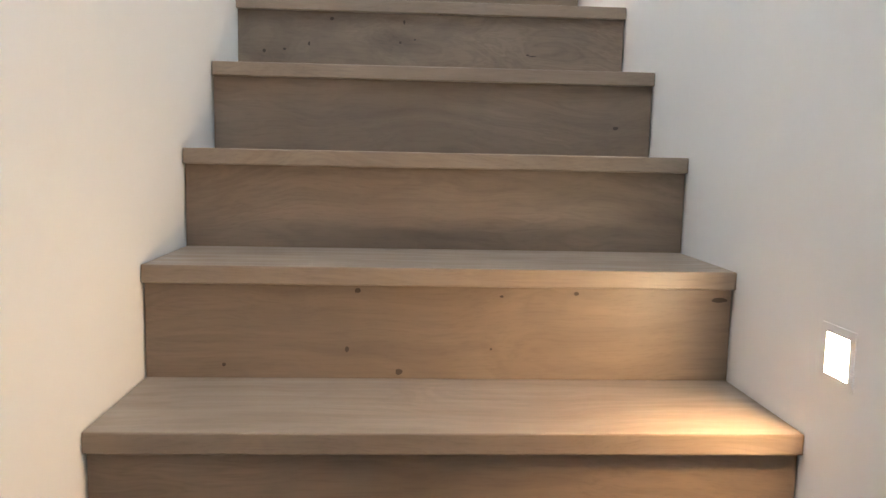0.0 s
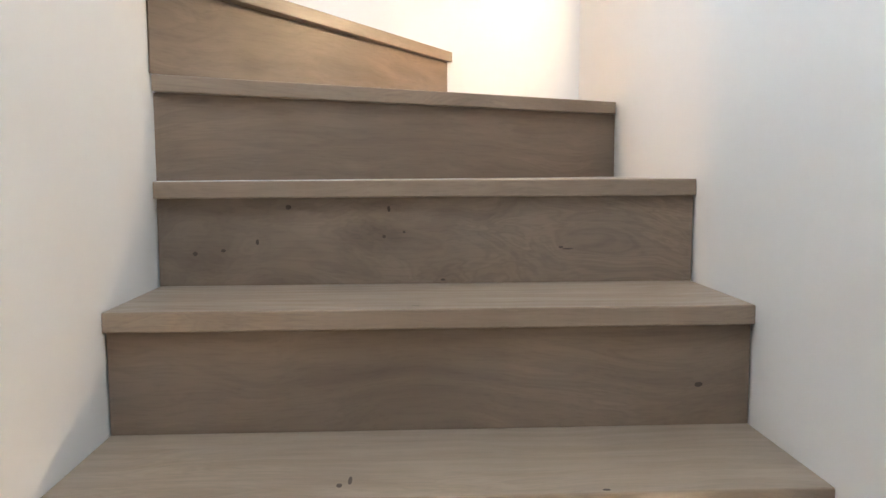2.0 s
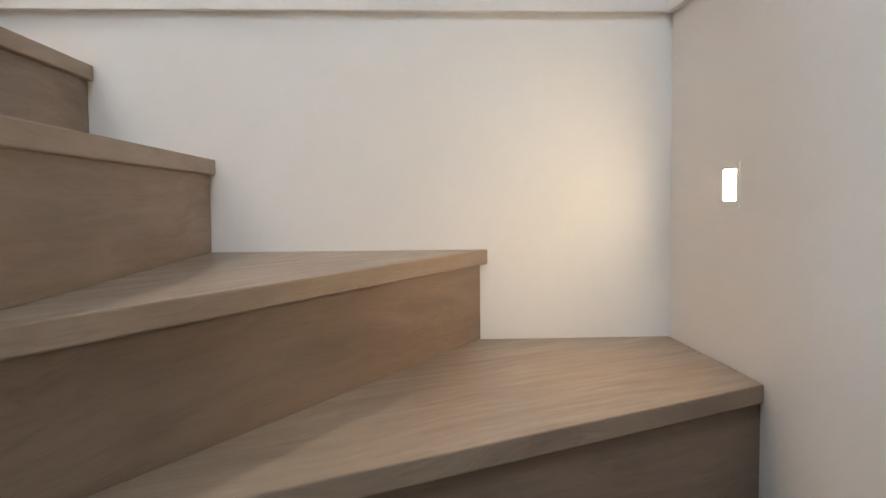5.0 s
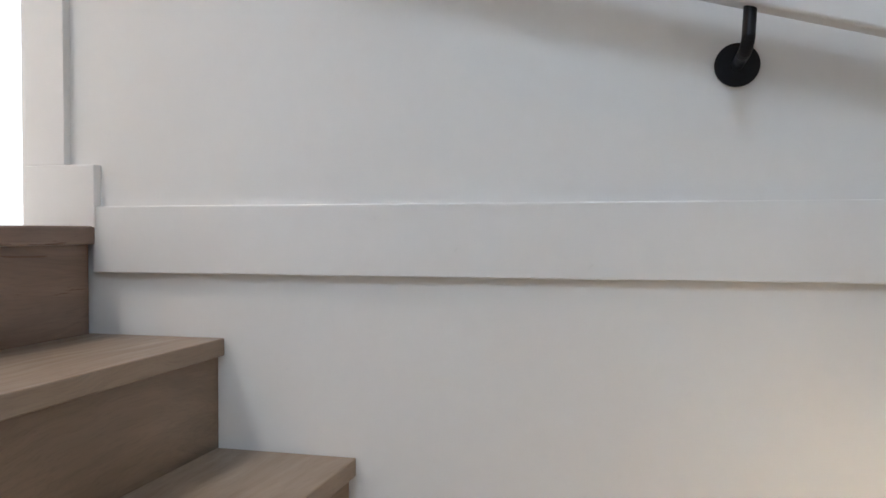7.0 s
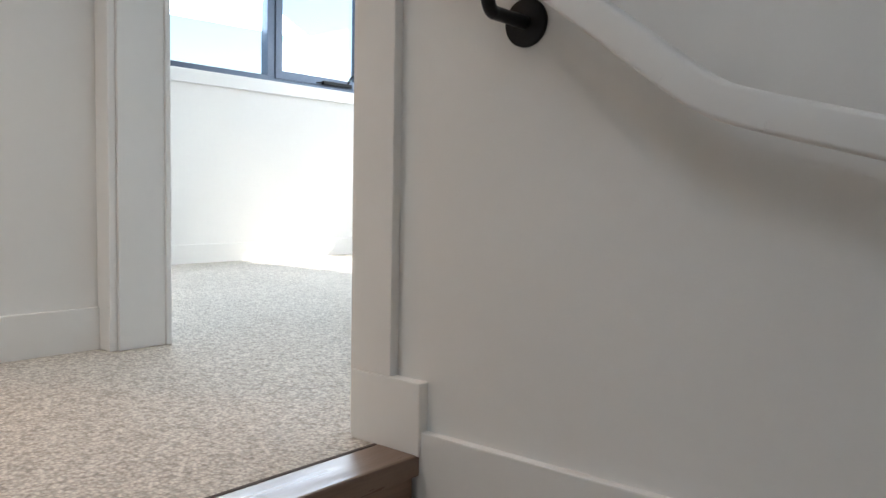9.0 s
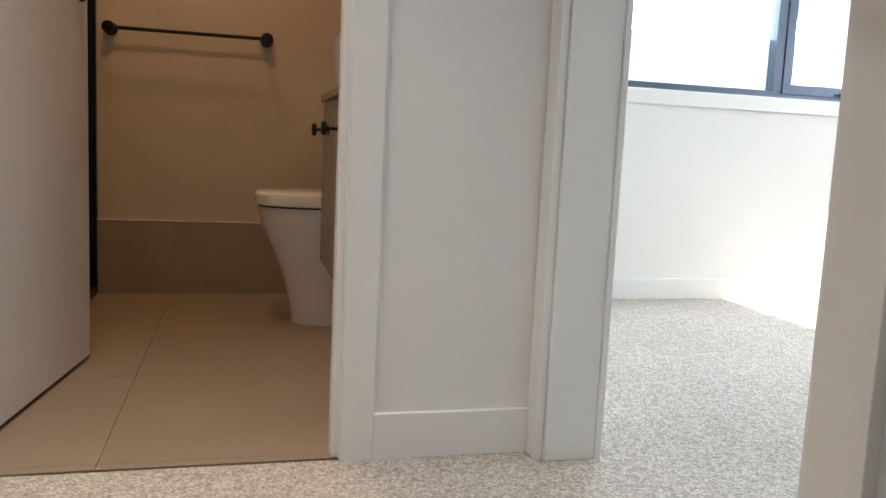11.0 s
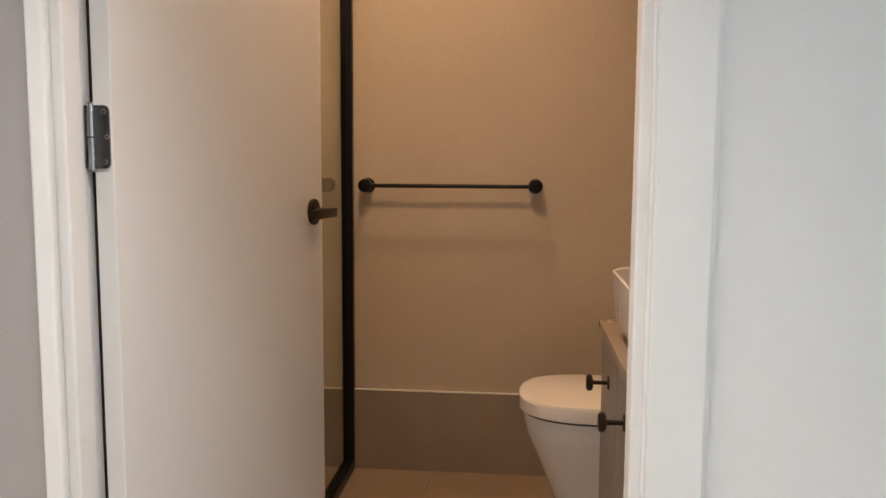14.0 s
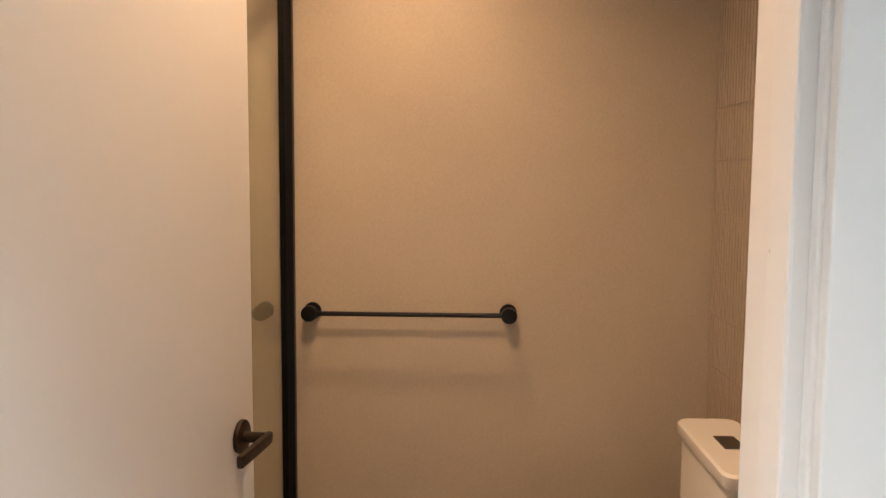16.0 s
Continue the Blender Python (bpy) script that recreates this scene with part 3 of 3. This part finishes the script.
bm = boxed(FX1 + 0.004, FX1 + 0.028, 4.14, 4.36, SZ0 + 0.004, SZ0 + 0.026, bevel=0.004)
rod(bm, (FX1 + 0.02, 4.33, SZ0 + 0.02), (FX1 + 0.03, 4.35, SZ0 + 0.065), 0.006, sides=10)
rod(bm, (FX1 + 0.03, 4.35, SZ0 + 0.065), (FX1 + 0.02, 4.385, SZ0 + 0.085), 0.006, sides=10)
rod(bm, (FX1 + 0.012, 4.10, SZ0 + 0.01), (FX1 + 0.02, 4.16, SZ0 + 0.02), 0.004, sides=8)
part("winder", bm, STEEL_DARK, win, "small dark metal window winder")
for d in ((WY0 - 0.066, WY1 + 0.066, WZ0 - 0.066, WZ0), (WY0 - 0.066, WY1 + 0.066, WZ1, WZ1 + 0.066),
          (WY0 - 0.066, WY0, WZ0, WZ1), (WY1, WY1 + 0.066, WZ0, WZ1)):
    strip("trim_window", XW - 0.001, XW + 0.016, *d, bevel=0.002, label="white enamel window casing")
for d in ((WY0, WY1, WZ0 - 0.004, WZ0 + 0.003), (WY0, WY1, WZ1 - 0.003, WZ1 + 0.004), (WY0 - 0.004, WY0 + 0.003, WZ0 + 0.003, WZ1 - 0.003),
          (WY1 - 0.003, WY1 + 0.004, WZ0 + 0.003, WZ1 - 0.003)):
    strip("trim_reveal", FX1 + 0.001, XW + 0.002, *d, bevel=0.0)

win = tagged(thing("window_north", (-1.6, YB, HZ0), "high grey aluminium strip window letting in the sun", "window"), kind="structure")
bm = boxed(HX0, HX1, YB + 0.04, YB + 0.09, HZ0, HZ0 + 0.02)
box(bm, HX0, HX1, YB + 0.04, YB + 0.09, HZ1 - 0.02, HZ1)
box(bm, HX0, HX0 + 0.02, YB + 0.04, YB + 0.09, HZ0 + 0.02, HZ1 - 0.02)
box(bm, HX1 - 0.02, HX1, YB + 0.04, YB + 0.09, HZ0 + 0.02, HZ1 - 0.02)
part("window_frame", bm, ALU, win)
part("mullion", boxed(-1.33, -1.29, YB + 0.04, YB + 0.09, HZ0 + 0.02, HZ1 - 0.02), ALU, win)
pane("pane", boxed(HX0 + 0.02, -1.33, YB + 0.06, YB + 0.066, HZ0 + 0.02, HZ1 - 0.02), win)
pane("pane", boxed(-1.29, HX1 - 0.02, YB + 0.06, YB + 0.066, HZ0 + 0.02, HZ1 - 0.02), win)

# ---- outside ----
g = thing("fence", (-9.0, 4.5, 0.0), "tall grey metal batten fence standing outside the bedroom window", "fence")
part("rail", boxed(-9.03, -8.98, 0.5, 6.93, 3.74, 3.80), SCREEN, g)
part("rail", boxed(-9.03, -8.98, 0.5, 6.93, 0.50, 0.56), SCREEN, g)
slat_mesh = None
for i in range(85):
    y = 6.90 - i * 0.075
    if slat_mesh is None:
        first = part("slat", boxed(-9.0, -8.96, y - 0.022, y + 0.022, 0.0, 4.09), SCREEN, g)
        slat_mesh = first.data
    else:
        ob = new("slat", slat_mesh)
        ob.parent = g
        ob.matrix_basis = Matrix.Translation((0, 6.90 - y and y - 6.90, 0)) @ first.matrix_basis
structure("ground", boxed(-400, 400, -400, 400, -0.3, -0.12), GROUND, "grey paved ground around the house")

# ---- bathroom surfaces ----
bm = bmesh.new()
for ix in range(4):
    for iy in range(4):
        x0, y0 = XB + 0.60 * ix, -0.10 + 0.60 * iy
        x1, y1 = min(x0 + 0.5988, XS - 0.012), min(y0 + 0.5988, YT)
        if x1 > x0 and y1 > y0:
            tile = tagged(mesh_object("tile", boxed(x0, x1, y0, y1, L - 0.012, L, bevel=0.0008), FLOOR_TILE), kind="structure")
bm.free()
band = structure("wall_band", boxed(XB - 0.001, XB + 0.004, -0.1, YT, L, L + 0.298), GROUT)
for i in range(4):
    y0 = -0.10 + 0.6 * i
    tagged(part("tile", boxed(XB + 0.002, XB + 0.010, y0, min(y0 + 0.597, YT - 0.002), L + 0.001, L + 0.296, bevel=0.0008), BAND_TILE, band), label="brown band tile")
part("edge_strip", boxed(XB + 0.002, XB + 0.012, -0.1, YT - 0.002, L + 0.2965, L + 0.301), TRIM, band, "pale metal edge strip above the band")
structure("wall_bath_tile", boxed(XB, XS - 0.11, YT + 0.004, YT + 0.012, L, CEIL), FINGER_GROUT_SHADE, "beige vertical finger tile wall behind the toilet")

# ---- bathroom door ----
DH = (XS - 0.086, 0.855)
door_angle = 180 - 7.6
door = thing("bathroom_door", (DH[0], 0.850, L), "white flush bathroom door standing open on steel hinges", "door")
dm = pose(DH[0], DH[1], L, 0, 0, door_angle)     # local x runs along the leaf, its face at local y = 0


def on_door(bm):
    bm.transform(dm)
    return bm


leaf = part("leaf", on_door(boxed(0.0, 0.752, 0.0, 0.030, 0.012, 2.030, bevel=0.0015)), DOOR, door, "white painted flush leaf")


def hinge_plate(y0, y1, z0, z1, r):
    """A thin plate across the leaf's edge, rounded at its far corners."""
    ring = [(y0, z0), (y1 - r, z0)] + [(y1 - r + r * math.sin(a), z0 + r - r * math.cos(a)) for a in (0.4, 0.8, 1.2)] + [(y1, z0 + r), (y1, z1 - r)]
    ring += [(y1 - r + r * math.cos(a), z1 - r + r * math.sin(a)) for a in (0.4, 0.8, 1.2)] + [(y1 - r, z1), (y0, z1)]
    bm = bmesh.new()
    a, b = [[bm.verts.new((x, y, z)) for y, z in ring] for x in (-0.0022, 0.0006)]
    bm.faces.new(a)
    bm.faces.new(b[::-1])
    for k in range(len(ring)):
        bm.faces.new((a[k], b[k], b[(k + 1) % len(ring)], a[(k + 1) % len(ring)]))
    bmesh.ops.recalc_face_normals(bm, faces=bm.faces)
    return bm


def door_hinge(z):
    h = part("hinge", on_door(rod(bmesh.new(), (-0.001, 0.0338, z - 0.045), (-0.001, 0.0338, z + 0.045), 0.0058, sides=20)), CHROME, door, "polished steel butt hinge", smooth=True)
    plate = hinge_plate(-0.030, -0.004, z - 0.043, z + 0.043, 0.008)
    bmesh.ops.scale(plate, vec=(1, -1, 1), verts=plate.verts)
    bmesh.ops.recalc_face_normals(plate, faces=plate.faces)
    part("plate", on_door(plate), HINGE_REFLECTION, h)
    part("jamb_plate", boxed(DH[0] - 0.030, DH[0] + 0.004, 0.8165, 0.8182, L + z - 0.043, L + z + 0.043, bevel=0.0006), HINGE_REFLECTION, h)
    for y, dz in ((0.0110, -0.034), (0.0070, 0.000), (0.0110, 0.034)):
        part("screw", on_door(disc((-0.0018, y, z + dz), (-0.0034, y, z + dz), 0.0042, 0.0008, sides=16)), CHROME, h)
        part("screw", on_door(disc((-0.0030, y, z + dz), (-0.0037, y, z + dz), 0.0018, sides=8)), STEEL_DARK, h)
    part("knuckle_joint", on_door(disc((-0.001, 0.0338, z - 0.0008), (-0.001, 0.0338, z + 0.0008), 0.0061, sides=16)), STEEL_DARK, h)
    for k in (-1, 1):
        part("pin_cap", on_door(disc((-0.001, 0.0338, z + k * 0.045), (-0.001, 0.0338, z + k * 0.0475), 0.0048, 0.001, sides=16)), CHROME, h)


for z in (0.24, 1.146, 1.86):
    door_hinge(z)


def door_lever(face, way):
    """A round rose with a lever that points back to the hinges."""
    z, x = 1.007, 0.693
    h = part("handle", on_door(disc((x, face, z), (x, face + way * 0.009, z), 0.029, 0.002)), BRONZE, door, "dark bronze lever handle", smooth=True)
    bm = rod(bmesh.new(), (x, face + way * 0.008, z), (x, face + way * 0.052, z), 0.0095, sides=18)
    part("stem", on_door(bm), BRONZE, h, smooth=True)
    part("lever", on_door(boxed(x - 0.118, x + 0.010, min(face + way * 0.046, face + way * 0.057), max(face + way * 0.046, face + way * 0.057), z - 0.0105, z + 0.0105, bevel=0.004)),
         BRONZE, h, smooth=True)


door_lever(0.0, -1)
door_lever(0.030, 1)

# ---- shower screen ----
scr = thing("shower_screen", (-2.8, 0.80, L), "clear glass shower screen in a slim matt black frame", "shower screen")
part("wall_channel", boxed(XB + 0.001, XB + 0.028, 0.766, 0.814, L + 0.034, L + 2.0, bevel=0.002), BLACK, scr, "matt black wall channel")
part("floor_channel", boxed(XB + 0.001, -2.02, 0.766, 0.814, L, L + 0.034, bevel=0.002), BLACK, scr, "matt black floor channel")
part("top_rail", boxed(XB + 0.028, -2.02, 0.774, 0.806, L + 1.985, L + 2.01, bevel=0.002), BLACK, scr)
part("end_channel", boxed(-2.045, -2.02, 0.774, 0.806, L + 0.034, L + 1.985, bevel=0.002), BLACK, scr)
pane("glass", boxed(XB + 0.02, -2.04, 0.786, 0.794, L + 0.03, L + 1.99), scr, SMOKE)

# ---- towel rail ----
tr = thing("towel_rail", (XB, 1.155, 3.563), "matt black single towel rail fixed to the tiled wall", "towel rail")
part("bar", rod(bmesh.new(), (XB + 0.058, 0.872, 3.563), (XB + 0.058, 1.452, 3.563), 0.0072, sides=18), BLACK, tr, smooth=True)
for y in (0.866, 1.458):
    p = part("post", rod(bmesh.new(), (XB + 0.006, y, 3.563), (XB + 0.072, y, 3.563), 0.0135, sides=20), BLACK, tr, smooth=True)
    part("flange", disc((XB, y, 3.563), (XB + 0.012, y, 3.563), 0.026, 0.003), BLACK, p, smooth=True)
    part("cap", disc((XB + 0.046, y, 3.563), (XB + 0.074, y, 3.563), 0.0235, 0.004), BLACK, p, smooth=True)

# ---- toilet ----
TX = -2.785
wc = thing("toilet", (TX, 1.75, L), "white ceramic back to wall toilet with closed seat and cistern", "toilet")


def pan_ring(z, front, half, back=YT + 0.003, sharp=2.6, n=40):
    """A ring with a rounded front and a square back."""
    out = []
    mid = front + half * 1.25
    for i in range(n + 1):
        a = math.pi * i / n
        c, s = math.cos(a), math.sin(a)
        out.append((TX + half * math.copysign(abs(c) ** (2 / sharp), c), mid - (mid - front) * abs(s) ** (2 / sharp), z))
    return out + [(TX - half, back, z), (TX + half, back, z)]


part("pan", loft([pan_ring(L + 0.001, 1.545, 0.128), pan_ring(L + 0.05, 1.540, 0.131), pan_ring(L + 0.16, 1.515, 0.140), pan_ring(L + 0.27, 1.470, 0.155),
                  pan_ring(L + 0.35, 1.435, 0.170), pan_ring(L + 0.409, 1.424, 0.178), pan_ring(L + 0.416, 1.427, 0.176)]), CERAMIC, wc, smooth=True)
# A solid black ring gives the shade between pan and lid.
part("seat_gap_shade", loft([pan_ring(L + 0.415, 1.422, 0.1775, 1.87), pan_ring(L + 0.4215, 1.420, 0.1785, 1.87)]), BLACK, wc, "black ring standing in for the shade in the gap under the seat", smooth=True)
part("lid", loft([pan_ring(L + 0.420, 1.418, 0.180, 1.865), pan_ring(L + 0.423, 1.412, 0.184, 1.868), pan_ring(L + 0.457, 1.412, 0.184, 1.868), pan_ring(L + 0.464, 1.418, 0.180, 1.865),
                  pan_ring(L + 0.467, 1.432, 0.168, 1.855)]), CERAMIC, wc, "white closed seat lid", smooth=True)
bm = loft([[(x, y, z) for x, y in round_rect(TX + 0.010, (1.894 + YT) / 2, 0.196, (YT - 1.894) / 2, 0.025)] for z in (L + 0.411, L + 0.788)])
cis = part("cistern", bm, CERAMIC, wc, smooth=True)
bm = loft([[(x, y, z) for x, y in round_rect(TX + 0.010, 1.961, 0.205 - d, 0.079 - d, 0.03)] for z, d in ((L + 0.790, 0.002), (L + 0.794, 0), (L + 0.818, 0), (L + 0.824, 0.005))])
part("cistern_lid", bm, CERAMIC, cis, smooth=True)
part("flush_button", boxed(TX - 0.045, TX + 0.045, 1.935, 1.985, L + 0.823, L + 0.8265, bevel=0.001), BUTTON, cis, "small grey rectangular flush button")

# ---- vanity ----
VX0, VX1, VY0, VZ0, VZ1 = -2.240, -1.595, 1.592, 2.818, 3.277
van = thing("vanity_unit", (-1.90, YT, VZ0), "taupe wall hung vanity cabinet with two round dark knobs", "cabinet")
part("body", boxed(VX0, VX1, VY0 + 0.020, YT + 0.002, VZ0, VZ1, bevel=0.001), CABINET, van)
for a, b, k in ((VX0, -1.975, -2.10), (-1.971, VX1, -1.845)):
    d = part("drawer_front", boxed(a, b, VY0, VY0 + 0.018, VZ0 + 0.002, VZ1 - 0.004, bevel=0.001), CABINET, van)
    z = 3.195
    bm = disc((k, VY0 + 0.0005, z), (k, VY0 - 0.003, z), 0.014, 0.001, sides=24)
    rod(bm, (k, VY0 - 0.002, z), (k, VY0 - 0.036, z), 0.0042, sides=14)
    rod(bm, (k, VY0 - 0.032, z), (k, VY0 - 0.035, z), 0.0120, 0.0165, sides=24)
    rod(bm, (k, VY0 - 0.035, z), (k, VY0 - 0.042, z), 0.0165, 0.0172, sides=24)
    rod(bm, (k, VY0 - 0.042, z), (k, VY0 - 0.045, z), 0.0172, 0.0135, sides=24)
    part("knob", bm, BRONZE, d, "round dark bronze knob on a slim stem", smooth=True)
tagged(mesh_object("worktop", boxed(VX0 - 0.006, VX1 + 0.006, VY0 - 0.008, YT + 0.002, VZ1 + 0.0005, VZ1 + 0.020, bevel=0.0015), WORKTOP),
       "thin beige stone top lying on the taupe vanity cabinet", "worktop")

basin = thing("basin", (-1.84, 1.80, VZ1 + 0.02), "white ceramic rectangular basin with rounded corners standing on the vanity", "basin")
BX, BY, BH = -1.875, 1.802, 0.264


def basin_ring(z, hx, hy, r):
    return [(x, y, z) for x, y in round_rect(BX, BY, hx, hy, r, 8)]


z0 = VZ1 + 0.0206
rings = [basin_ring(z0, BH - 0.048, 0.165, 0.06), basin_ring(z0 + 0.008, BH - 0.045, 0.168, 0.06), basin_ring(z0 + 0.013, BH - 0.026, 0.187, 0.065), basin_ring(z0 + 0.024, BH - 0.014, 0.199, 0.068),
         basin_ring(z0 + 0.042, BH - 0.008, 0.205, 0.07), basin_ring(z0 + 0.125, BH - 0.001, 0.211, 0.072),
         basin_ring(z0 + 0.129, BH, 0.212, 0.072), basin_ring(z0 + 0.131, BH - 0.003, 0.209, 0.070), basin_ring(z0 + 0.129, BH - 0.007, 0.205, 0.067),
         basin_ring(z0 + 0.07, BH - 0.014, 0.198, 0.064), basin_ring(z0 + 0.036, BH - 0.030, 0.182, 0.06), basin_ring(z0 + 0.024, BH - 0.065, 0.147, 0.055),
         basin_ring(z0 + 0.018, 0.12, 0.095, 0.05), basin_ring(z0 + 0.015, 0.03, 0.03, 0.025)]
part("bowl", loft(rings), CERAMIC, basin, smooth=True)
part("waste", disc((BX, BY, z0 + 0.0155), (BX, BY, z0 + 0.0205), 0.024, 0.002), BRONZE, basin, "dark bronze waste cover", smooth=True)

tap = thing("basin_tap", (-1.73, YT, 3.56), "pale brushed wall mounted basin tap above the basin", "tap")
part("flange", disc((-1.73, YT + 0.004, 3.57), (-1.73, YT - 0.008, 3.57), 0.026, 0.002), CHROME, tap, smooth=True)
bm = bmesh.new()
pts = [(-1.73, YT - 0.005, 3.57), (-1.73, YT - 0.13, 3.57), (-1.73, YT - 0.152, 3.563), (-1.73, YT - 0.162, 3.545), (-1.73, YT - 0.163, 3.525)]
for p, q in zip(pts, pts[1:]):
    rod(bm, p, q, 0.0105, sides=16)
for p in pts[1:-1]:
    bmesh.ops.create_uvsphere(bm, u_segments=16, v_segments=10, radius=0.0105, matrix=Matrix.Translation(p))
part("spout", bm, CHROME, tap, smooth=True)

# ---- finger tiles, last ----
finger = part("finger_tile", boxed(-0.0069, 0.0069, -0.012, 0.0045, -0.0749, 0.0749, bevel=0.0030), FINGER_TILE,
              tagged(thing("wall_finger_tiles", (XB, YT, L), "beige vertical finger mosaic tiles on the bathroom wall", "tiles"), kind="structure"))
host = finger.parent
rest = bmesh.new()
count = 0
for row in range(16):
    for col in range(76):
        x, z = XB + 0.016 + 0.0226 * col, L + 0.076 + 0.150 * row
        if x > XS - 0.13:
            continue
        jit = 0.0002 * math.sin(col * 7.1 + row * 3.7)
        if col < 27 and 5 <= row <= 15 and count < 298:
            count += 1
            if count == 1:
                finger.matrix_basis = host.matrix_basis.inverted() @ Matrix.Translation((x, YT, z))
                continue
            ob = new("finger_tile", finger.data)
            ob.parent = host
            ob.matrix_basis = host.matrix_basis.inverted() @ Matrix.Translation((x, YT + jit, z))
        else:
            v = [rest.verts.new((x + a * 0.0075, YT + jit + b, z + c * 0.0749)) for a, b, c in
                 ((-0.92, 0, -1), (-0.6, -0.012, -1), (0.6, -0.012, -1), (0.92, 0, -1), (-0.92, 0, 1), (-0.6, -0.012, 1), (0.6, -0.012, 1), (0.92, 0, 1))]
            for f in ((0, 1, 5, 4), (1, 2, 6, 5), (2, 3, 7, 6), (4, 5, 6, 7), (3, 2, 1, 0)):
                rest.faces.new([v[k] for k in f])
tagged(mesh_object("finger_tiles", rest, FINGER_TILE), label="beige vertical finger mosaic tiles", category="tiles", kind="stuff")
